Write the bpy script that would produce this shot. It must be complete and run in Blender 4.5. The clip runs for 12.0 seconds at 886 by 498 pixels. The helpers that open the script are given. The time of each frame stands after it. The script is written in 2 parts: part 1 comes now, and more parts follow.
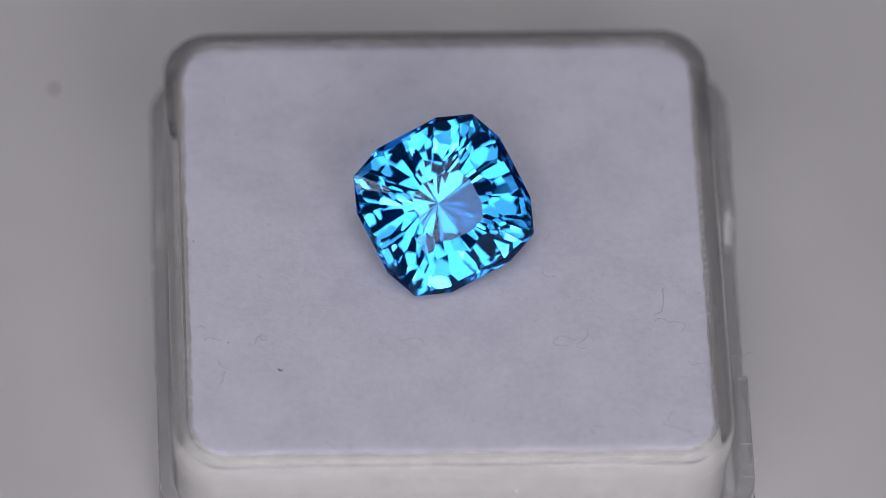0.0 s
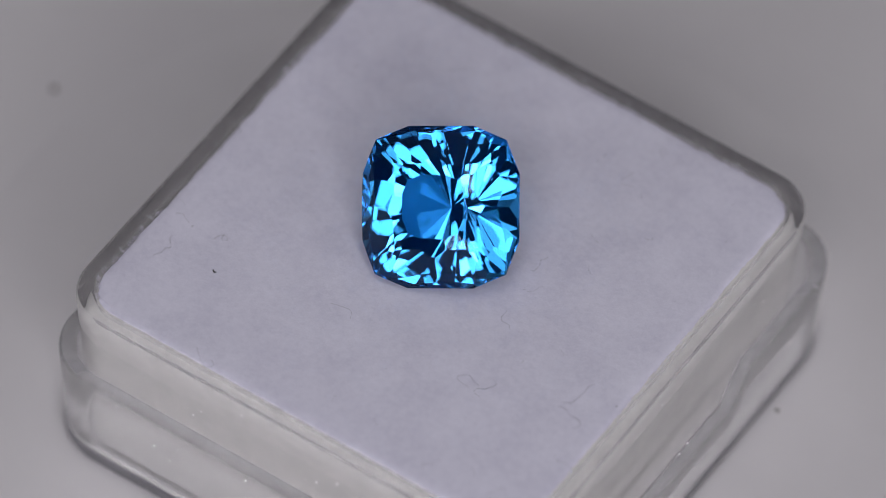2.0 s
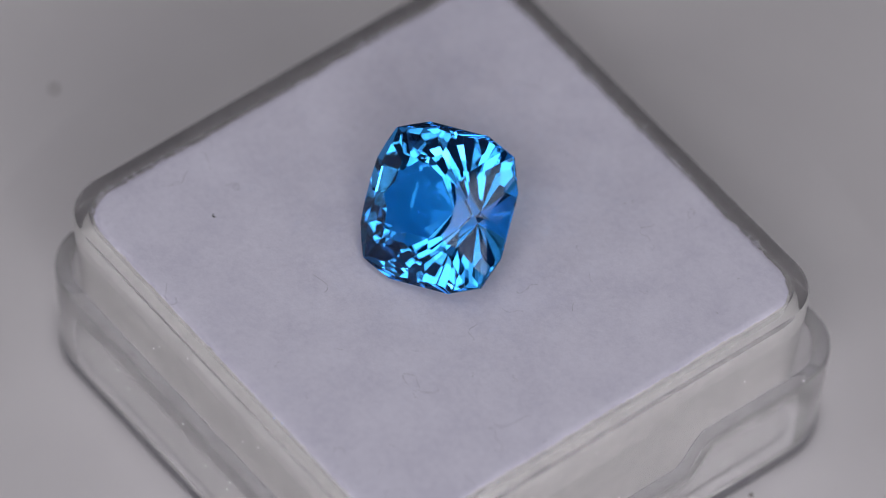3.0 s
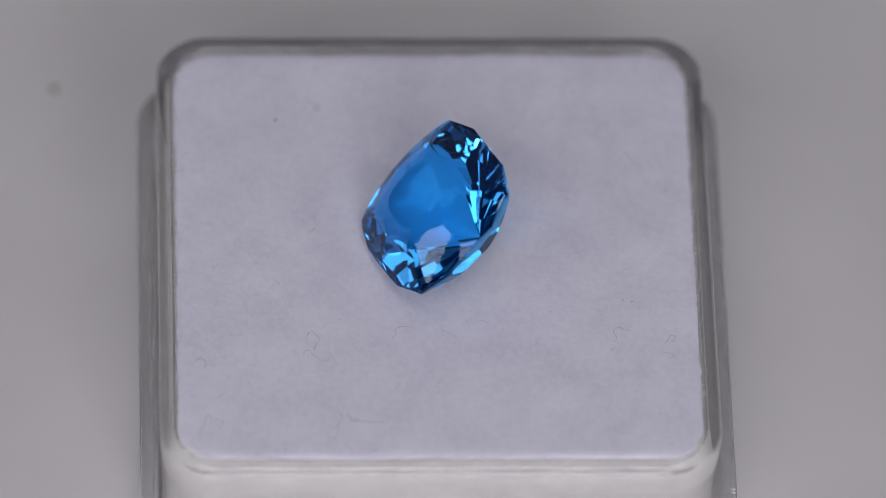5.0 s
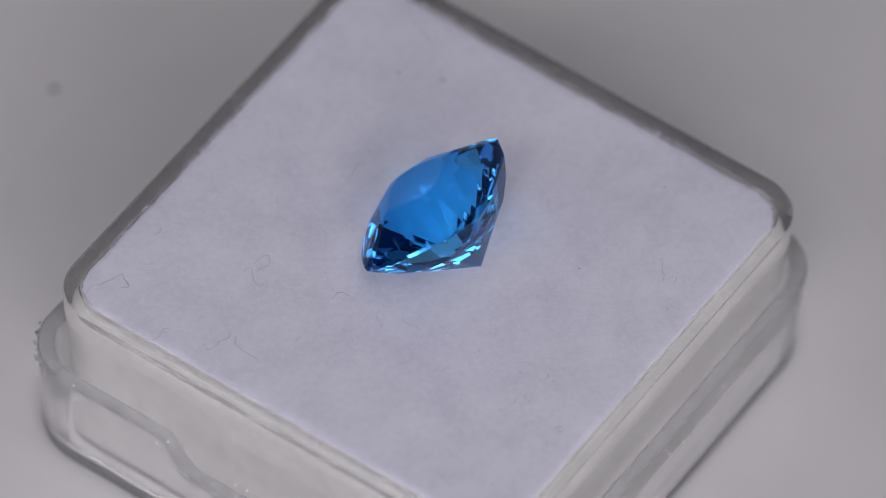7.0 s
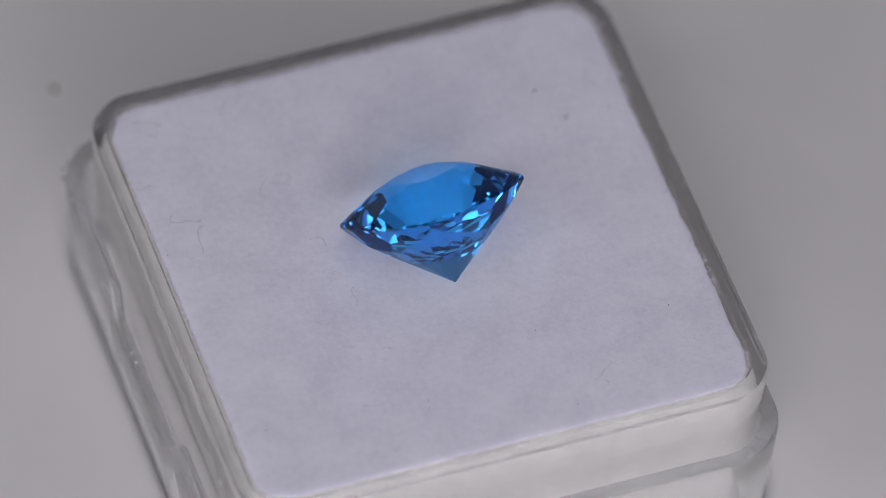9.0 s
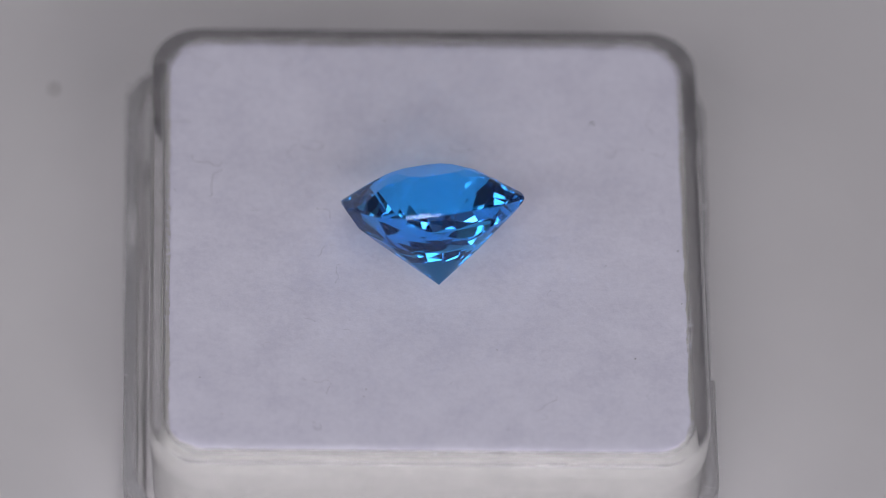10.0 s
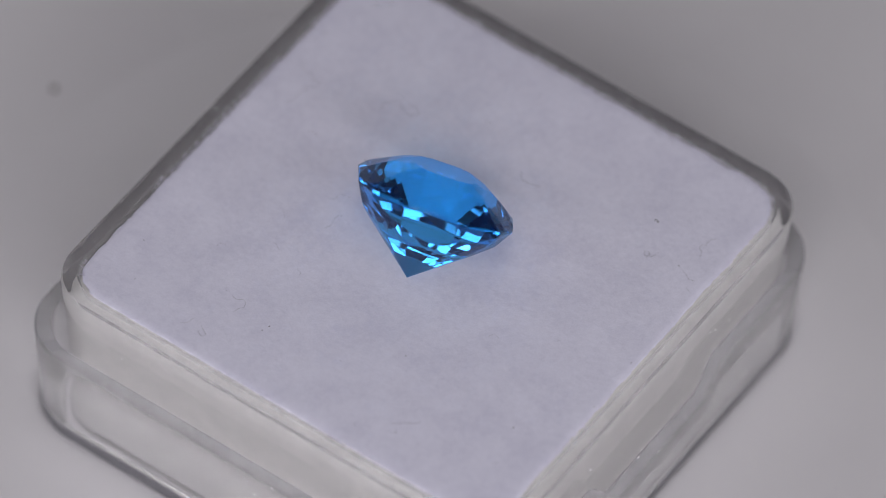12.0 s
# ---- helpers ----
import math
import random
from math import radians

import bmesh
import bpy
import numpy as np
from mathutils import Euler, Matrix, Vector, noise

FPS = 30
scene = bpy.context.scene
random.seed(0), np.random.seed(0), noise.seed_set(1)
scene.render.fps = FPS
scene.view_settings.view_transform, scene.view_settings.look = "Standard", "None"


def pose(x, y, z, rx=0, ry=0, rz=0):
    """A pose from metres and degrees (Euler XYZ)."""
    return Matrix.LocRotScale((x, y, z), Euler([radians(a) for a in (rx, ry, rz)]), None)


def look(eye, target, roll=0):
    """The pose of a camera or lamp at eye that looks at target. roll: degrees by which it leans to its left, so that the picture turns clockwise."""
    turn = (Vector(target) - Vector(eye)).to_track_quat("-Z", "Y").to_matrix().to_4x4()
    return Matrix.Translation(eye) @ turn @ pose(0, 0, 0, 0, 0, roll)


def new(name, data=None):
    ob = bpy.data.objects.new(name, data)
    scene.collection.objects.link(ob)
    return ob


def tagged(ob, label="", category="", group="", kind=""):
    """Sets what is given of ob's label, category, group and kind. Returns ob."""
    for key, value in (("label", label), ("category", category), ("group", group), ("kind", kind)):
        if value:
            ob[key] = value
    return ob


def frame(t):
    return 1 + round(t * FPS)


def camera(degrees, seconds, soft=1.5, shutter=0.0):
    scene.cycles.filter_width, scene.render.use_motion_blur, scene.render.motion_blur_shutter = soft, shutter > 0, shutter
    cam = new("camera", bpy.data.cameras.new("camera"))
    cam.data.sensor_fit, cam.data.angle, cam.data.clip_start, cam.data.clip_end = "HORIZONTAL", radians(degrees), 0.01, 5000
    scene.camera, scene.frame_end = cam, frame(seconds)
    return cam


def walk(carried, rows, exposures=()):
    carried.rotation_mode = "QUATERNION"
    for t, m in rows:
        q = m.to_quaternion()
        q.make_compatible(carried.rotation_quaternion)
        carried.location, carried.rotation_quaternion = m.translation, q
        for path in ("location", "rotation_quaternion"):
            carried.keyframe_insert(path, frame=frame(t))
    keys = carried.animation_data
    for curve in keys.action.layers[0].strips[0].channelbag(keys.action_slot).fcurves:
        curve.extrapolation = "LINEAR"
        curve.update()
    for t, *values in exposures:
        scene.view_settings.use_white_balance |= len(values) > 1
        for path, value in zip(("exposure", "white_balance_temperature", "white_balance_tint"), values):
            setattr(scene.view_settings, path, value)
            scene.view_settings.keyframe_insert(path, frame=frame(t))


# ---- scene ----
MM = 0.001
FOAM_Z = 0.0113          # height of the pad's face over the table

# ---- camera ----
cam = camera(5.423, 12.0, soft=0.8)
cam.data.dof.use_dof = True
cam.data.dof.focus_distance = 0.4858
cam.data.dof.aperture_fstop = 22.0
CAM = pose(0.0, -0.305009, 0.381333 + FOAM_Z, 38.5883, -1.9253, 2.3380)
CAM_ROWS = [(0.0, CAM), (12.0, CAM)]
walk(cam, CAM_ROWS, exposures=((0.0, 0.0), (3.2, 0.0), (5.0, 0.08), (7.0, 0.1), (12.0, 0.1)))

# ---- world and lamps ----
world = bpy.data.worlds.new("world")
scene.world = world
world.use_nodes = True
world.node_tree.nodes["Background"].inputs["Color"].default_value = (0.55, 0.56, 0.6, 1)
world.node_tree.nodes["Background"].inputs["Strength"].default_value = 0.05


SPREAD = 0.71        # panel size


def softbox(name, eye, target, w, h, power, colour):
    data = bpy.data.lights.new(name, "AREA")
    data.shape, data.size, data.size_y, data.energy, data.color = "RECTANGLE", w * SPREAD, h * SPREAD, power * 0.945, colour
    ob = new(name, data)
    ob.matrix_world = look(eye, target)
    return ob


TINT = (0.955, 0.943, 1.0)
# Unseen panels, added for light from the front and brighter facets.
for side in (-1, 1):
    softbox("flank_panel", (0.096 * side, -0.210, 0.235), (0, 0, 0.01), 0.082, 0.164, 0.070, TINT)
    softbox("side_fill", (0.222 * side, -0.132, 0.156), (0, 0, 0.01), 0.072, 0.156, 0.060, TINT)
# Four added fill panels: facet returns, pad under the stone, small white sparkles.
softbox("front_fill", (0.0, -0.300, 0.190), (0, 0, 0.01), 0.172, 0.076, 0.096, TINT)
softbox("low_fill", (0.0, -0.350, 0.095), (0, 0, 0.01), 0.26, 0.09, 0.118, TINT)
softbox("upper_fill", (0.0, -0.114, 0.288), (0, 0, 0.01), 0.142, 0.066, 0.040, TINT)
softbox("overhead_fill", (0.03, 0.03, 0.50), (0, 0, 0.01), 0.08, 0.07, 0.02, TINT)
softbox("spot_lamp", (-0.067, -0.272, 0.314), (0, 0, 0.01), 0.092, 0.077, 0.11, TINT)
softbox("strip_lamp", (0.098, -0.290, 0.182), (0, 0, 0.01), 0.105, 0.075, 0.13, TINT)
# Broad panel added overhead as ambient fill; no such source is known.
softbox("ambient_fill", (0.0, -0.45, 1.62), (0.0, -0.45, 0.0), 1.2, 1.2, 3.5, TINT)


# ---- materials ----
def material(name):
    m = bpy.data.materials.new(name)
    m.use_nodes = True
    nt = m.node_tree
    return m, nt, nt.nodes["Principled BSDF"]


def ramp(nt, fac, stops):
    r = nt.nodes.new("ShaderNodeValToRGB")
    el = r.color_ramp.elements
    el[0].position, el[0].color = stops[0][0], (*stops[0][1], 1)
    el[1].position, el[1].color = stops[-1][0], (*stops[-1][1], 1)
    for pos, col in stops[1:-1]:
        e = el.new(pos)
        e.color = (*col, 1)
    nt.links.new(fac, r.inputs["Fac"])
    return r.outputs["Color"]


def noise_tex(nt, scale, detail=4.0, rough=0.55):
    tc = nt.nodes.new("ShaderNodeTexCoord")
    n = nt.nodes.new("ShaderNodeTexNoise")
    n.inputs["Scale"].default_value, n.inputs["Detail"].default_value, n.inputs["Roughness"].default_value = scale, detail, rough
    nt.links.new(tc.outputs["Object"], n.inputs["Vector"])
    return n.outputs["Fac"]


def bump(nt, bsdf, height, strength, dist):
    b = nt.nodes.new("ShaderNodeBump")
    b.inputs["Strength"].default_value, b.inputs["Distance"].default_value = strength, dist
    nt.links.new(height, b.inputs["Height"])
    nt.links.new(b.outputs["Normal"], bsdf.inputs["Normal"])


def mat_surface(name, a, b, scale, rough, bump_scale=0.0, dist=0.0001, strength=0.3):
    m, nt, p = material(name)
    nt.links.new(ramp(nt, noise_tex(nt, scale), [(0.35, a), (0.65, b)]), p.inputs["Base Color"])
    p.inputs["Roughness"].default_value = rough
    if bump_scale:
        bump(nt, p, noise_tex(nt, bump_scale, 6.0), strength, dist)
    return m


M_TABLE = mat_surface("white_matte_table", (0.655, 0.63, 0.64), (0.70, 0.675, 0.685), 60, 0.6, 900, 0.00005)
M_PLATTER = mat_surface("white_matte_platter", (0.655, 0.63, 0.64), (0.70, 0.675, 0.685), 60, 0.6, 900, 0.00005)


def mat_felt(name, a, b, c, bump_scale, dist, fine=0.45):
    """Soft fibrous surface: broad mottling and fine grain."""
    m, nt, p = material(name)
    add = nt.nodes.new("ShaderNodeMath")
    add.operation = "MULTIPLY_ADD"
    add.inputs[1].default_value = fine
    nt.links.new(noise_tex(nt, 2600, 3.0, 0.7), add.inputs[0])
    half = nt.nodes.new("ShaderNodeMath")
    half.operation = "MULTIPLY"
    half.inputs[1].default_value = 1.0 - fine
    nt.links.new(noise_tex(nt, 420, 5.0, 0.6), half.inputs[0])
    nt.links.new(half.outputs[0], add.inputs[2])
    nt.links.new(ramp(nt, add.outputs[0], [(0.36, a), (0.5, b), (0.66, c)]), p.inputs["Base Color"])
    p.inputs["Roughness"].default_value = 0.95
    bump(nt, p, noise_tex(nt, bump_scale, 6.0, 0.65), 0.22, dist)
    return m


M_FOAM = mat_felt("white_felt", (0.66, 0.64, 0.755), (0.72, 0.70, 0.81), (0.77, 0.75, 0.86), 4200, 0.00012)
M_SPONGE = mat_felt("cream_sponge", (0.535, 0.52, 0.505), (0.575, 0.56, 0.54), (0.615, 0.60, 0.58), 5000, 0.0001, 0.6)
M_FIBRE = mat_surface("grey_lint", (0.24, 0.23, 0.26), (0.40, 0.39, 0.43), 500, 0.9)
M_DUST = mat_surface("white_dust", (0.8, 0.8, 0.8), (0.9, 0.9, 0.9), 500, 0.8)
M_SPECK = mat_surface("dark_speck", (0.03, 0.03, 0.03), (0.08, 0.07, 0.07), 900, 0.8)


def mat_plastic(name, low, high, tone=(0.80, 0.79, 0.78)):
    """Clear polystyrene; haze is fine scratches, dust and painted-in light scattered in the walls."""
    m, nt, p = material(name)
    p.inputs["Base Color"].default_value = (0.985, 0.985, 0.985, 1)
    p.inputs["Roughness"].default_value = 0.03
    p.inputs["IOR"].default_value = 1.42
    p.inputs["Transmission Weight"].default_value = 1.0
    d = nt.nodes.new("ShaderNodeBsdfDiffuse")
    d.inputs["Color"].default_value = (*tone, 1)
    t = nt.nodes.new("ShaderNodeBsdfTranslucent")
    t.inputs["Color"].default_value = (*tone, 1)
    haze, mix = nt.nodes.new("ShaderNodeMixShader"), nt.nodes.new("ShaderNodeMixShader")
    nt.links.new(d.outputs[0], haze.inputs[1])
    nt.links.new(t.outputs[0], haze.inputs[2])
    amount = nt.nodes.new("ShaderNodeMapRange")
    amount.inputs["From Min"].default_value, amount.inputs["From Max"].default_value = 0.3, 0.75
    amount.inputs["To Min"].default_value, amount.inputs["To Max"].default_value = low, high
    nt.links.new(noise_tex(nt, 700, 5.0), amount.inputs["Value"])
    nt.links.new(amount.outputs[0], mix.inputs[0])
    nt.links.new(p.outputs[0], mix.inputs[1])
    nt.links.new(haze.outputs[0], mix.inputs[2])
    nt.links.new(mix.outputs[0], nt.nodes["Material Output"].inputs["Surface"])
    return m


M_CLEAR = mat_plastic("clear_polystyrene", 0.15, 0.25, (0.84, 0.82, 0.825))
# Haze tone greyer than the outer shell's.
M_HAZY = mat_plastic("hazy_grey_polystyrene", 0.18, 0.28, (0.60, 0.58, 0.61))
# Dense grey haze: paints the shade along the box's bottom edge.
M_BASE_SHADE = mat_plastic("base_shade_polystyrene", 0.55, 0.70, (0.42, 0.41, 0.435))
M_DIRT = mat_surface("brown_dirt", (0.09, 0.075, 0.065), (0.16, 0.135, 0.12), 900, 0.9)


def mat_gem():
    """Blue topaz: bluish reflections outside, and blue that deepens with each bounce inside the stone."""
    m, nt, p = material("blue_topaz")
    nt.nodes.remove(p)
    fresnel = nt.nodes.new("ShaderNodeFresnel")
    fresnel.inputs["IOR"].default_value = 1.62
    through_body, gloss = nt.nodes.new("ShaderNodeBsdfRefraction"), nt.nodes.new("ShaderNodeBsdfGlossy")
    through_body.inputs["Color"].default_value = (0.25, 0.735, 1.0, 1)
    through_body.inputs["Roughness"].default_value = 0.0
    through_body.inputs["IOR"].default_value = 1.62
    gloss.inputs["Roughness"].default_value = 0.0
    # Outer reflections tinted blue in place of light from inside the stone.
    nt.links.new(ramp(nt, fresnel.outputs[0], [(0.55, (0.64, 0.79, 0.96)), (0.95, (0.90, 0.88, 1.0))]), gloss.inputs["Color"])
    mix = nt.nodes.new("ShaderNodeMixShader")
    nt.links.new(fresnel.outputs[0], mix.inputs[0])
    nt.links.new(through_body.outputs[0], mix.inputs[1])
    nt.links.new(gloss.outputs[0], mix.inputs[2])
    # Trace of blue diffuse painted in to lift black facets, for missing inner light.
    facet_lift, body = nt.nodes.new("ShaderNodeBsdfDiffuse"), nt.nodes.new("ShaderNodeMixShader")
    facet_lift.inputs["Color"].default_value = (0.0, 0.18, 0.9, 1)
    body.inputs[0].default_value = 0.022
    nt.links.new(mix.outputs[0], body.inputs[1])
    nt.links.new(facet_lift.outputs[0], body.inputs[2])
    nt.links.new(body.outputs[0], nt.nodes["Material Output"].inputs["Surface"])
    return m


M_GEM = mat_gem()
M_WALL = mat_surface("dark_grey_wall_paint", (0.085, 0.085, 0.09), (0.11, 0.11, 0.115), 3, 0.8, 200, 0.0005)


def mesh_from(name, bm, mat, smooth=False):
    me = bpy.data.meshes.new(name)
    bmesh.ops.recalc_face_normals(bm, faces=bm.faces)
    bm.to_mesh(me)
    bm.free()
    me.materials.append(mat)
    for f in me.polygons:
        f.use_smooth = smooth
    return me


def part(name, bm, mat, parent=None, label="", smooth=False):
    ob = new(name, mesh_from(name, bm, mat, smooth))
    if smooth:
        ob.data.set_sharp_from_angle(angle=radians(28))
    ob.parent = parent
    return tagged(ob, label)


# ---- the room round the table ----
def slab(name, x0, x1, y0, y1, z0, z1, mat, label, bevel=0.0):
    bm = bmesh.new()
    bmesh.ops.create_cube(bm, size=1)
    for v in bm.verts:
        v.co = Vector((x0 + (v.co.x + 0.5) * (x1 - x0), y0 + (v.co.y + 0.5) * (y1 - y0), z0 + (v.co.z + 0.5) * (z1 - z0)))
    if bevel:
        bmesh.ops.bevel(bm, geom=bm.edges[:], offset=bevel, segments=3, affect="EDGES")
    return tagged(part(name, bm, mat), label, name.split("_")[0], kind="structure")


BACK = 0.36          # unseen light wall added behind the table to bounce light into the stone
M_PALE = mat_surface("light_grey_wall_paint", (0.45, 0.44, 0.45), (0.50, 0.49, 0.50), 3, 0.8, 200, 0.0005)
slab("ceiling", -1.6, 1.6, -1.8, BACK, 1.65, 1.70, M_WALL, "plain dark grey painted ceiling of the studio room")
slab("wall_north", -1.6, 1.6, BACK, BACK + 0.05, 0.0, 1.65, M_PALE, "unseen plain light grey wall added behind the table as reflector")
slab("wall_south", -1.6, 1.6, -1.85, -1.8, 0.0, 1.65, M_WALL, "plain dark grey painted wall of the studio room")
slab("wall_east", 1.6, 1.65, -1.8, BACK, 0.0, 1.65, M_WALL, "plain dark grey painted wall of the studio room")
slab("wall_west", -1.65, -1.6, -1.8, BACK, 0.0, 1.65, M_WALL, "plain dark grey painted wall of the studio room")
table = slab("table_top", -1.65, 1.65, -1.85, BACK + 0.05, -0.04, 0.0, M_TABLE, "smooth white matte table surface under the turntable")


def platter():
    bm = bmesh.new()
    rings = []
    for r, z in ((0.0260, 0.00001), (0.0256, 0.00004), (0.0250, 0.00006), (0.018, 0.0001), (0.010, 0.0001)):
        rings.append([bm.verts.new((r * math.cos(a), r * math.sin(a), z)) for a in (2 * math.pi * k / 128 for k in range(128))])
    for a, b in zip(rings, rings[1:]):
        for k in range(128):
            bm.faces.new((a[k], a[(k + 1) % 128], b[(k + 1) % 128], b[k]))
    bm.faces.new(rings[-1])
    bm.faces.new(rings[0][::-1])
    return tagged(part("turntable_platter", bm, M_PLATTER), "thin smooth white turntable disc lying on the table", "turntable")


turntable = platter()

# ---- the gem box ----
BOX = pose(0.00047, 0.0, 0.0, 0, 0, 4.6)
SIDE = [-12.0, -9.0, -6.6, -5.95, -5.75, -5.2, -4.6, -4.05, -3.85, -3.2, -1.5, 0, 1.5, 3.2, 3.85, 4.05, 4.6, 5.2, 5.75, 5.95, 6.6, 9.0, 12.0]


def ring_points(half, r, steps=14):
    """A rounded square, counterclockwise, in mm, with the same count of points for every size."""
    base = []
    for s in SIDE:
        base.append((half, s * (half - r) / 12.0 if abs(s) > 7 else s))
    for k in range(1, steps):
        a = math.pi / 2 * k / steps
        base.append((half - r + r * math.cos(a), half - r + r * math.sin(a)))
    out = []
    for q in range(4):
        c, s = (1, 0, -1, 0)[q], (0, 1, 0, -1)[q]
        out += [(c * x - s * y, s * x + c * y, q) for x, y in base]
    return out


def shell(profile, lip=None, ring_only=False):
    """A cup swept round a rounded square. profile: (half, corner radius, z, share of the lip's dip) from outside floor to inside floor."""
    bm = bmesh.new()
    rings = []
    for half, r, z, share in profile:
        ring = []
        for x, y, q in ring_points(half, r):
            dz = lip(x, y, q) * share if lip else 0.0
            ring.append(bm.verts.new((x * MM, y * MM, FOAM_Z + (z + dz) * MM)))
        rings.append(ring)
    n = len(rings[0])
    for a, b in zip(rings, rings[1:]):
        for k in range(n):
            bm.faces.new((a[k], a[(k + 1) % n], b[(k + 1) % n], b[k]))
    if ring_only:
        for k in range(n):
            bm.faces.new((rings[-1][k], rings[-1][(k + 1) % n], rings[0][(k + 1) % n], rings[0][k]))
    else:
        bm.faces.new(rings[0][::-1])
        bm.faces.new(rings[-1])
    return bm


def notch(x, y, q):
    """The finger notch in two opposite sides of the outer shell's lip."""
    if q in (1, 3) or abs(y) > 5.95:
        return 0.0
    t = min(1.0, max(0.0, (5.85 - abs(y)) / 1.9))
    return -1.95 * t * t * (3 - 2 * t) if t < 1 else -1.95


SHELL_SHIFT = 0.32 * MM      # the tray sits a little to one side in the wider shell


def build_box():
    box = new("gem_box")
    tagged(box, "clear plastic square gem box holding a white felt pad", "box")
    box.matrix_world = BOX
    tray = [(13.2, 2.0, -10.9, 0), (13.7, 2.3, -10.78, 0), (13.95, 2.5, -10.3, 0), (14.25, 2.6, -4.0, 0), (14.33, 2.6, -2.12, 0), (14.37, 2.6, -2.06, 0), (14.46, 2.6, -0.1, 0), (14.40, 2.6, 0.1, 0),
            (14.25, 2.55, 0.17, 0), (13.76, 2.2, 0.17, 0), (13.64, 2.05, 0.1, 0), (13.6, 2.05, -0.1, 0), (13.52, 2.0, -4.0, 0), (13.3, 1.9, -10.1, 0), (12.9, 1.7, -10.4, 0)]
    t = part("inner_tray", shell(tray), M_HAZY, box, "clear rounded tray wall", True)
    base = [(13.9, 2.3, -11.19, 0), (14.36, 2.5, -11.15, 0), (14.44, 2.6, -11.0, 0), (14.44, 2.6, -9.96, 0), (15.15, 3.1, -9.92, 0), (15.32, 3.2, -7.0, 0.6), (15.45, 3.2, -4.34, 1), (15.43, 3.2, -4.14, 1),
            (15.34, 3.15, -4.03, 1), (15.2, 3.1, -4.0, 1), (14.9, 2.95, -4.0, 1), (14.76, 2.85, -4.04, 1), (14.69, 2.8, -4.14, 1), (14.66, 2.8, -4.34, 1), (14.5, 2.7, -7.0, 0.6), (14.3, 2.6, -10.75, 0.0), (14.1, 2.3, -10.95, 0)]
    b = part("outer_shell", shell(base, notch), M_CLEAR, box, "wider clear shell with finger notches", True)
    # Added ring whose grey stands for the shade where shell meets table.
    shade_band = [(14.47, 2.6, -9.98, 0), (14.47, 2.6, -11.12, 0), (14.75, 2.8, -11.17, 0), (15.0, 3.0, -11.05, 0), (15.13, 3.1, -10.75, 0), (15.18, 3.1, -10.4, 0), (15.19, 3.1, -9.98, 0)]
    f = part("base_shade_rim", shell(shade_band, None, True), M_BASE_SHADE, box, "hazy grey rim added under the shell as its base shade", True)
    for o in (b, f):
        o.location.x = SHELL_SHIFT
    for o in (t, b):
        o.visible_shadow = False
    return box


gem_box = build_box()


# ---- the felt pad ----
def dense_ring(half, r, n=480):
    """Evenly spaced points round a rounded square, in mm."""
    pts = [Vector((x, y)) for x, y, q in ring_points(half, r, 12)]
    steps = [(b - a).length for a, b in zip(pts, pts[1:] + pts[:1])]
    total, out, k, done = sum(steps), [], 0, 0.0
    for i in range(n):
        s = total * i / n
        while done + steps[k] < s:
            done += steps[k]
            k += 1
        out.append(pts[k].lerp(pts[(k + 1) % len(pts)], (s - done) / steps[k]))
    return out


def build_pad():
    outer = dense_ring(13.6, 2.0)
    side = [(0.975, -10.2), (0.982, -9.6), (1.0035, -4.0), (1.0135, -1.7), (1.008, -1.25), (0.988, -0.75), (0.972, -0.2), (0.9, -0.2)]
    skin = [(0.9, -0.18), (0.982, -0.19), (0.991, -0.14), (0.990, -0.08), (0.982, -0.03), (0.968, 0.0)]
    skin += [(0.968 - 0.0322 * k, 0.0) for k in range(1, 30)]

    def sweep(prof):
        bm, rings = bmesh.new(), []
        for share, z in prof:
            ring = []
            for p in outer:
                x, y = p.x * share, p.y * share * 1.008
                d = 0.035 * noise.noise(Vector((x * 0.4, y * 0.4, 1.0))) + 0.006 * noise.noise(Vector((x * 2.4, y * 2.4, 5.0)))
                k = 1.0
                if -0.195 < z and share > 0.96:
                    k += (0.10 * noise.noise(Vector((x * 0.8, y * 0.8, 9.0))) + 0.07 * noise.noise(Vector((x * 4, y * 4, 3.0))) - 0.06) / 14
                ring.append(bm.verts.new((x * k * MM, y * k * MM, FOAM_Z + (z + (d if z > -0.17 else 0)) * MM)))
            rings.append(ring)
        n = len(rings[0])
        for a, b in zip(rings, rings[1:]):
            for k in range(n):
                bm.faces.new((a[k], a[(k + 1) % n], b[(k + 1) % n], b[k]))
        bm.faces.new(rings[0][::-1])
        bm.faces.new(rings[-1])
        return bm

    pad = part("foam_pad", sweep(side), M_SPONGE, None, "", True)
    tagged(pad, "cream foam pad with white felt top filling the box", "pad")
    pad.matrix_world = BOX
    part("felt_top", sweep(skin), M_FOAM, pad, "white fuzzy felt skin", True)
    return pad


def strand(bm, pts, r):
    """A thin thread through the given points, in metres."""
    rings = []
    for k, p in enumerate(pts):
        d = (pts[min(k + 1, len(pts) - 1)] - pts[max(k - 1, 0)]).normalized()
        u = d.cross(Vector((0.1, 0.2, 1))).normalized()
        v = d.cross(u)
        w = r * (0.5 if k in (0, len(pts) - 1) else 1.0)
        rings.append([bm.verts.new(p + w * (math.cos(a) * u + math.sin(a) * v)) for a in (0, 2.1, 4.2)])
    for a, b in zip(rings, rings[1:]):
        for k in range(3):
            bm.faces.new((a[k], a[(k + 1) % 3], b[(k + 1) % 3], b[k]))
    bm.faces.new(rings[0][::-1])
    bm.faces.new(rings[-1])


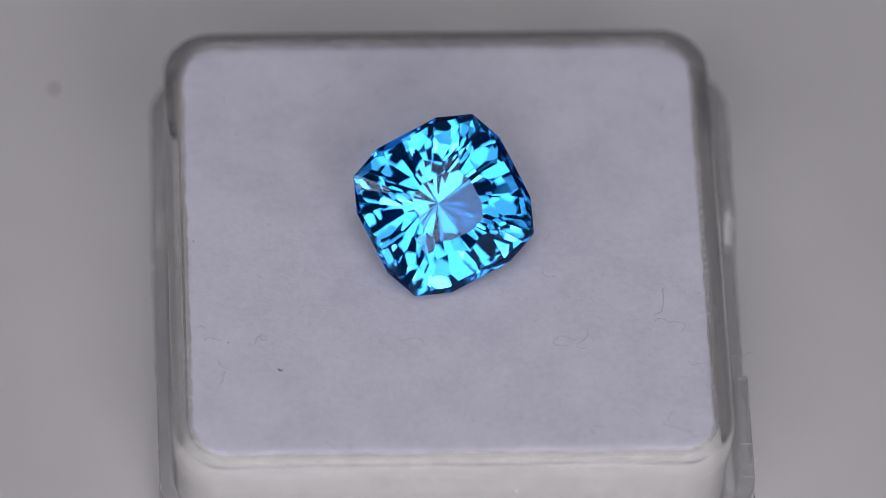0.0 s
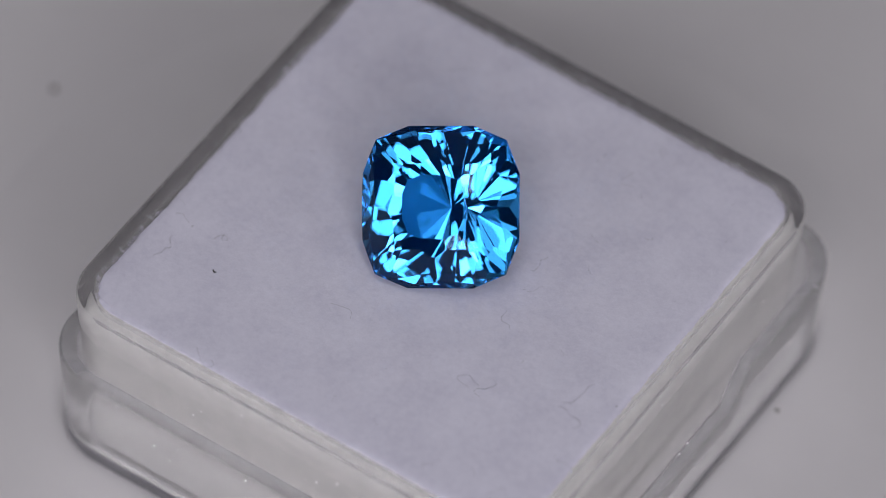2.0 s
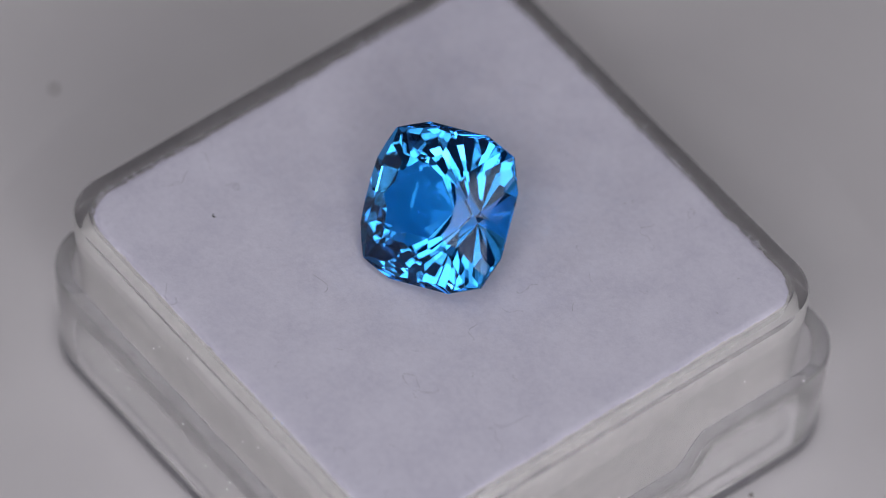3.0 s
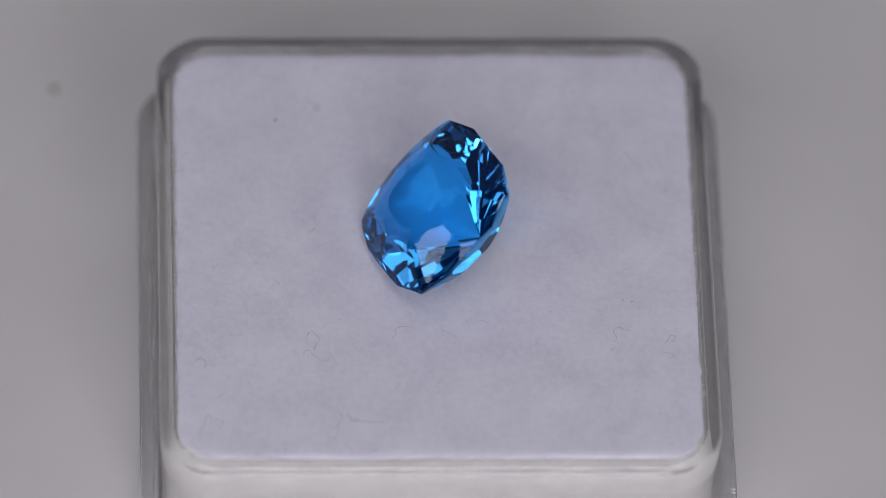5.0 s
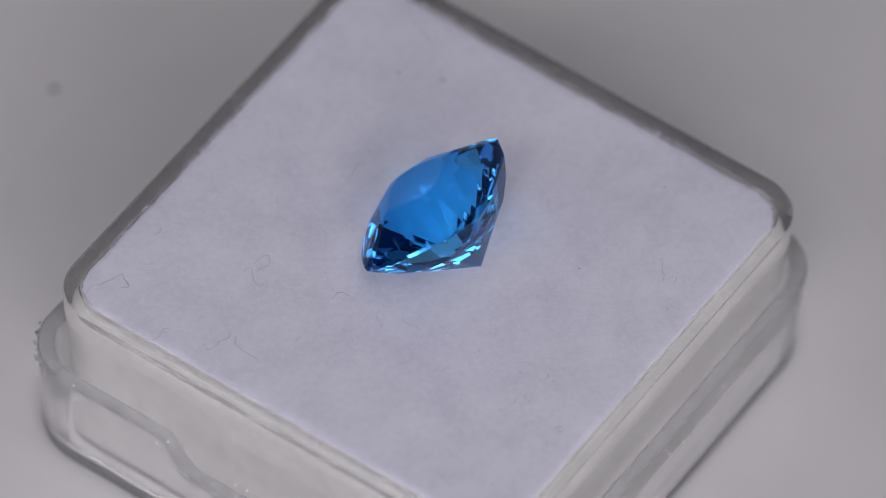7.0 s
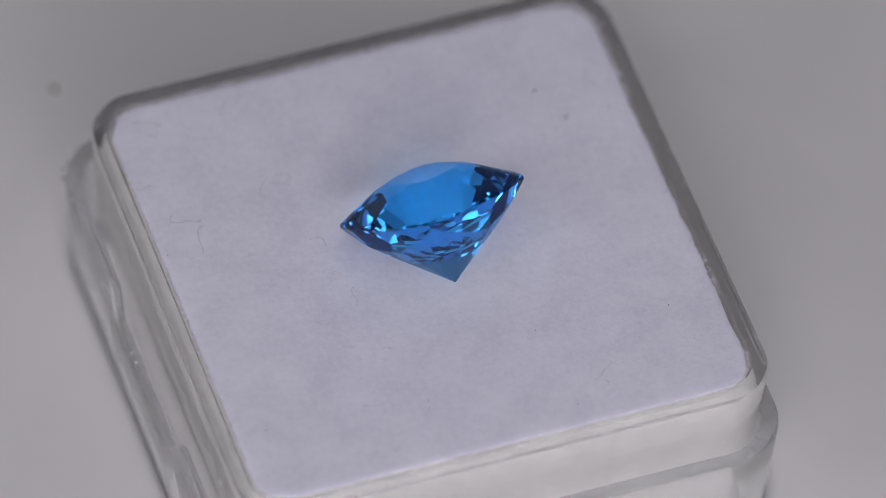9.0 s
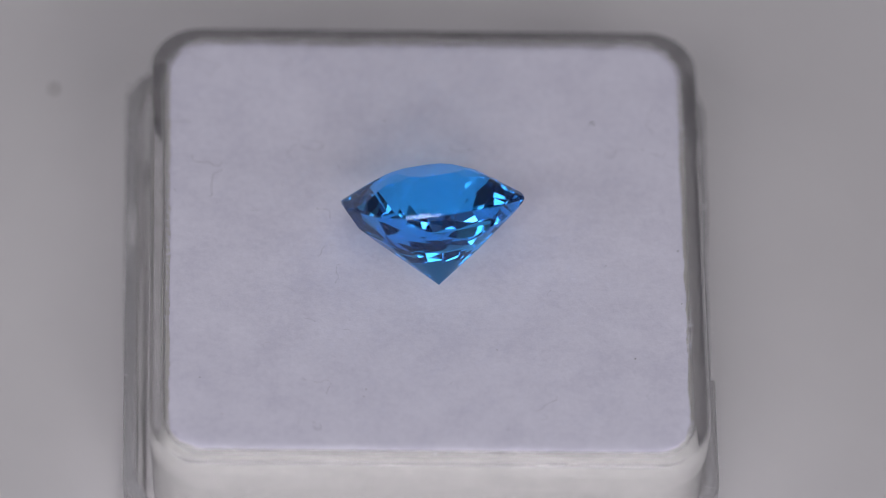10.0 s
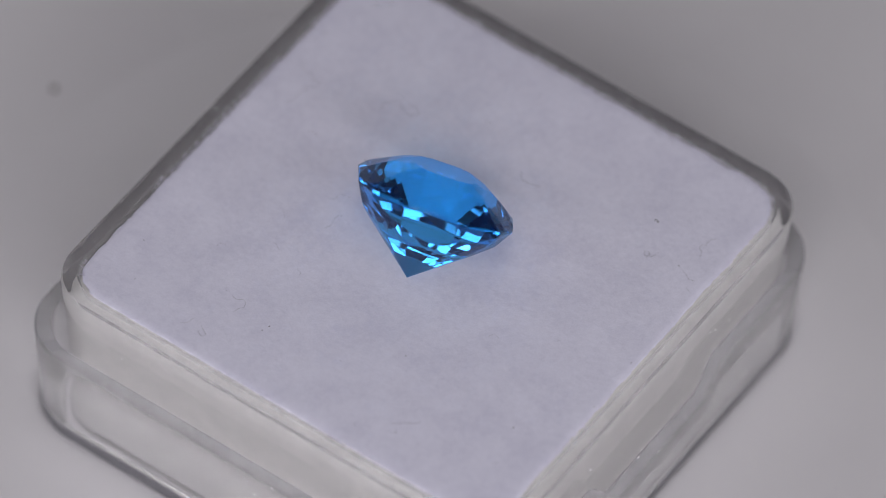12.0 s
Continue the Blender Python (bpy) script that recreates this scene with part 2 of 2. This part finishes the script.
def lint(x, y, length, turn, curl, r=0.013, mat=None):
    """One lint fibre lying on the pad: place and length in mm, first heading and bend in degrees."""
    rnd = random.Random(int(x * 131 + y * 977))
    n = max(4, int(length * 10))
    pts, h = [], radians(turn)
    px, py = x, y
    for k in range(n):
        pts.append(Vector((px * MM, py * MM, FOAM_Z + (0.05 + 0.05 * noise.noise(Vector((px, py, 2)))) * MM)))
        px += length / n * math.cos(h)
        py += length / n * math.sin(h)
        h += radians(curl) / n + rnd.gauss(0, 0.45)
    bm = bmesh.new()
    strand(bm, pts, r * MM)
    return part("lint_fibre", bm, mat or M_FIBRE, foam_pad)


foam_pad = build_pad()


# lint on the pad: long curled fibres, short ones, and dark crumbs
LONG = ((-10.1, -6.5, 2.0, 83, -214), (-2.7, -6.4, 1.8, 18, -56), (7.0, -5.7, 2.3, 4, -140), (11.4, -2.9, 2.4, 247, 30), (12.3, -7.9, 4.3, 321, -59),
        (-12.0, -7.5, 2.2, 279, -15), (-12.7, -6.2, 1.2, 62, -225), (-6.7, -12.8, 2.5, 310, 252), (5.0, -1.5, 1.6, 290, 40), (7.3, -12.6, 1.3, 162, -127), (6.6, -6.5, 2.6, 129, -240),
        (4.5, 1.5, 1.6, 343, 57), (6.0, 9.1, 2.1, 117, -92), (6.1, 11.7, 1.5, 116, -111), (11.6, -11.5, 4.1, 119, -36), (10.7, -5.3, 2.4, 74, -88), (-6.6, 10.0, 1.8, 88, -67))
FINE = ((6.9, -12.2, 0.4, 318, 0), (8.8, -2.0, 0.6, 318, 0), (7.3, 3.0, 0.8, 145, -110), (9.1, -2.3, 0.6, 129, 0), (9.6, -11.8, 1.2, 48, 54),
        (5.8, 0.9, 1.5, 165, -26), (7.1, 12.3, 1.0, 239, -72), (6.6, 8.9, 0.6, 131, 0), (-6.2, 3.4, 0.9, 254, -35))
SHORT = ((4.4, -5.2), (7.5, -3.9), (1.0, -11.7), (3.9, -11.7), (8.8, -9.9), (7.6, -11.5), (4.0, 6.0), (5.8, 5.3), (-1.2, 9.2), (-10.0, -6.1), (-12.6, -5.5), (-5.7, 11.5), (-9.2, 1.5), (2.2, -8.1), (-11.3, 10.2), (8.2, 6.7))
CRUMBS = ((11.8, 9.0), (-11.5, -6.4), (-10.7, 7.5), (10.7, 11.3), (3.4, 10.1), (-3.5, 7.0), (-4.0, 12.2), (3.3, 9.7), (-13.1, 0.4), (-13.2, 3.9), (13.1, -3.4))
for x, y, length, turn, curl in LONG:
    lint(x, y, length, turn, curl, 0.0085)
for x, y, length, turn, curl in FINE:
    lint(x, y, length, turn, curl, 0.006)
for k, (x, y) in enumerate(SHORT):
    lint(x, y, 0.35 + 0.15 * (k % 4), 47 * k, 150 - 60 * (k % 5), 0.006)
lint(-8.95, -8.1, 0.45, 300, 50, 0.034, M_SPECK)
for k, (x, y) in enumerate(CRUMBS):
    lint(x, y, 0.10, 30 * k, 0, 0.02 + 0.006 * (k % 3), M_SPECK)


def edge_fuzz():
    bm = bmesh.new()
    rnd = random.Random(5)
    ring = dense_ring(13.4, 2.0, 1100)
    for p in ring:
        if noise.noise(Vector((p.x * 0.35, p.y * 0.35, 4.0))) < -0.12:
            continue
        out = p.normalized()
        a = math.atan2(out.y, out.x) + rnd.gauss(0, 0.9)
        x, y, length = p.x + rnd.gauss(0, 0.08), p.y + rnd.gauss(0, 0.08), rnd.uniform(0.12, 0.42)
        pts = []
        for k in range(4):
            pts.append(Vector((x * MM, y * MM, FOAM_Z + (-0.05 + 0.03 * k) * MM)))
            x += length / 3 * math.cos(a)
            y += length / 3 * math.sin(a)
            a += rnd.gauss(0, 0.4)
        strand(bm, pts, 0.012 * MM)
    return tagged(part("edge_fuzz", bm, M_FOAM, foam_pad, "loose white felt fibres along the edge"), kind="stuff")


edge_fuzz()


def dust_on_box():
    """Small white dust grains stuck to the tray's outer walls."""
    rnd = random.Random(11)
    bm = bmesh.new()
    bmesh.ops.create_icosphere(bm, subdivisions=1, radius=0.03 * MM)
    for v in bm.verts:
        v.co *= 1 + 0.4 * noise.noise(v.co * 40000)
    me = mesh_from("dust_grain", bm, M_DUST)
    for k in range(240):
        q, s, z = k % 4, rnd.uniform(-12, 12), rnd.uniform(-9.0, -0.8)
        half = 14.45 + (z + 0.2) * 0.055 + 0.01 if z > -3.7 else 15.48 + (z + 4.1) * 0.06
        c, d = (1, 0, -1, 0)[q], (0, 1, 0, -1)[q]
        shift = SHELL_SHIFT if z < -3.7 else 0.0
        ob = new("dust_grain", me)
        ob.parent = gem_box
        size = rnd.choice((0.5, 0.5, 0.6, 0.8, 1.0, 1.3, 1.9))
        ob.matrix_local = Matrix.LocRotScale(((c * half - d * s) * MM + shift, (d * half + c * s) * MM, FOAM_Z + z * MM), Euler((s, z, k)), (size, size, size))


dust_on_box()


def chipped_corner():
    """White fractured flakes where one corner of the outer lip is broken."""
    rnd = random.Random(8)
    bm = bmesh.new()
    for k in range(16):
        a = radians(-76 + 62 * k / 15)
        c = Vector((12.6 + 3.2 * math.cos(a), -12.28 + 3.2 * math.sin(a), -4.05 - 0.5 * abs(math.sin(k * 1.3))))
        s = rnd.uniform(0.08, 0.24)
        vs = [bm.verts.new((c + Vector((rnd.uniform(-s, s), rnd.uniform(-s, s), rnd.uniform(-1.6 * s, s)))) * MM + Vector((0, 0, FOAM_Z))) for _ in range(4)]
        for tri in ((0, 1, 2), (0, 3, 1), (1, 3, 2), (0, 2, 3)):
            bm.faces.new([vs[i] for i in tri])
    return part("chipped_flakes", bm, M_HAZY, gem_box, "whitish broken plastic flakes at a corner")


chipped_corner()
for x, y in ((-10.3, -15.2), (-8.9, -15.35), (9.4, 15.3), (-4.6, 15.2)):
    bm = bmesh.new()
    bmesh.ops.create_icosphere(bm, subdivisions=1, radius=0.045 * MM)
    for v in bm.verts:
        v.co += Vector((x * MM, y * MM, FOAM_Z - 3.99 * MM))
    part("dirt_crumb", bm, M_SPECK, gem_box)


def table_mark(name, x, y, r, z, parent, mat):
    bm = bmesh.new()
    bmesh.ops.create_icosphere(bm, subdivisions=2, radius=r * MM)
    for v in bm.verts:
        v.co = Vector((v.co.x, v.co.y, v.co.z * 0.25)) * (1 + 0.2 * noise.noise(v.co * 8000)) + Vector((x * MM, y * MM, z * MM))
    return part(name, bm, mat, parent, "", True)


table_mark("dirt_speck", 15.6, 10.1, 0.13, 0.11, turntable, M_DIRT)
# Stands in for dust on the lens, set as a mark on the table.
tagged(table_mark("dirt_speck", -21.16, 18.45, 0.22, 0.02, None, M_DIRT), "tiny round dark speck on the table standing in for lens dust", "speck")


# ---- the gem ----
GEM_N = Vector((0.14396, -0.64607, 0.74958))
GEM_U = Vector((0.85277, 0.46528, 0.23726))
GEM_V = GEM_N.cross(GEM_U)
GEM = Matrix.Translation((-0.000348, 0.002765, FOAM_Z + 0.000108)) @ Matrix((GEM_U, GEM_V, GEM_N)).transposed().to_4x4()
GIRDLE = 4.53       # girdle's height over the culet, in mm


def build_gem():
    bm = bmesh.new()
    rnd = random.Random(3)
    bmesh.ops.create_cube(bm, size=24)

    def cut(az, angle, rho, h, up):
        """One facet: azimuth and angle to the girdle in degrees, through the point at radius rho and height h."""
        if angle not in (0, 90):
            az, angle = az + rnd.gauss(0, 0.8), angle + rnd.gauss(0, 0.3)
        a, s = radians(az), radians(angle)
        nrm = Vector((math.sin(s) * math.cos(a), math.sin(s) * math.sin(a), math.cos(s) if up else -math.cos(s)))
        co = Vector((rho * math.cos(a), rho * math.sin(a), h))
        res = bmesh.ops.bisect_plane(bm, geom=bm.verts[:] + bm.edges[:] + bm.faces[:], plane_co=co, plane_no=nrm, clear_outer=True, dist=1e-5)
        edges = [e for e in res["geom_cut"] if isinstance(e, bmesh.types.BMEdge)]
        if len(edges) > 2:
            bmesh.ops.contextual_create(bm, geom=edges)

    top, low = GIRDLE + 0.09, GIRDLE - 0.09
    edge = [(q * 90 + d, rho) for q in range(4) for d, rho in ((0, 4.22), (22.25, 4.568), (67.75, 4.568))]
    for az, rho in edge:
        cut(az, 90, rho, GIRDLE, True)
    # pavilion
    slope = math.tan(radians(39.67))
    for q in range(4):
        for d, lift in ((-6, 0.5), (6, -0.1)):
            cut(q * 90 + d, 40.3 + lift, 0, 0, False)
        for d, lift in ((-18, -0.3), (18, 0.3)):
            cut(q * 90 + d, 40.2 + lift, 0, 0, False)
        for d, lift in ((-30, 0.3), (30, -0.2)):
            cut(q * 90 + d, 39.9 + lift, 0, 0, False)
        for d, lift in ((-5, 0.3), (5, -0.2)):
            cut(q * 90 + 45 + d, 39.5 + lift, 0, 0, False)
        cut(q * 90, 42.1, 2.3, 2.3 * slope, False)
        for d, rho in ((-14, 2.42), (14, 2.48), (-29, 2.62), (29, 2.58)):
            cut(q * 90 + d, 42.6, rho, rho * slope, False)
        cut(q * 90 + 45, 42.7, 2.76, 2.76 * slope, False)
        for d in (-8, 8):
            cut(q * 90 + d, 48.4, 3.44, 3.44 * slope + 0.08, False)
        for d in (-10, 10):
            cut(q * 90 + 45 + d, 46.1, 3.96, 3.96 * slope + 0.10, False)
    for az, rho in edge:
        cut(az, 61.3 if az % 90 == 0 else 59.9, rho, low, False)
    # crown
    for az, rho in edge:
        cut(az, 42.4 if az % 90 == 0 else 40.4, rho, top, True)
    for q in range(4):
        cut(q * 90 + 45, 35.4, 4.72, top + 0.12, True)
        for d in (-10, 10):
            cut(q * 90 + d, 35.1, 4.0, top + 0.20, True)
        for d in (-13, 13):
            cut(q * 90 + 45 + d, 29.3, 3.9, top + 0.50, True)
        for d in (-14, 14):
            cut(q * 90 + d, 31.1, 3.0, top + 0.85, True)
        cut(q * 90 + 45, 24.3, 3.1, top + 0.98, True)
    for q in range(4):
        cut(q * 90, 20.0, 2.6, top + 1.12, True)
        for d in (22.5, 67.5):
            cut(q * 90 + d, 20.0, 2.6, top + 1.16, True)
    cut(0, 0, 0, top + 1.46, True)
    bmesh.ops.remove_doubles(bm, verts=bm.verts[:], dist=1e-4)
    bmesh.ops.recalc_face_normals(bm, faces=bm.faces)
    gem = new("gemstone")
    tagged(gem, "faceted bright blue cushion-cut topaz leaning on white felt", "gemstone")
    gem.matrix_world = GEM

    def region(f):
        if abs(f.normal.z) < 0.2:
            return "girdle"
        if f.normal.z < 0:
            return "pavilion"
        return "table_facet" if f.normal.z > 0.9999 else "crown"

    made = {}
    for name in ("pavilion", "girdle", "crown", "table_facet"):
        faces = [f for f in bm.faces if region(f) == name]
        verts = list({v for f in faces for v in f.verts})
        at = {v: k for k, v in enumerate(verts)}
        me = bpy.data.meshes.new(name)
        me.from_pydata([v.co * MM for v in verts], [], [[at[v] for v in f.verts] for f in faces])
        me.materials.append(M_GEM)
        made[name] = new(name, me)
        made[name].parent = made["crown"] if name == "table_facet" else gem
    bm.free()
    for name in ("pavilion", "girdle"):       # clear stone: lets the lamps light the felt under it
        made[name].visible_shadow = False
    return gem


gemstone = build_gem()


# ---- motion ----
RATE = -18.1402      # degrees a second, clockwise from above


def motions():
    for thing, rest in ((turntable, Matrix()), (gem_box, BOX), (foam_pad, BOX), (gemstone, GEM)):
        walk(thing, [(k * 0.5, pose(0, 0, 0, 0, 0, RATE * k * 0.5) @ rest) for k in range(25)])


motions()
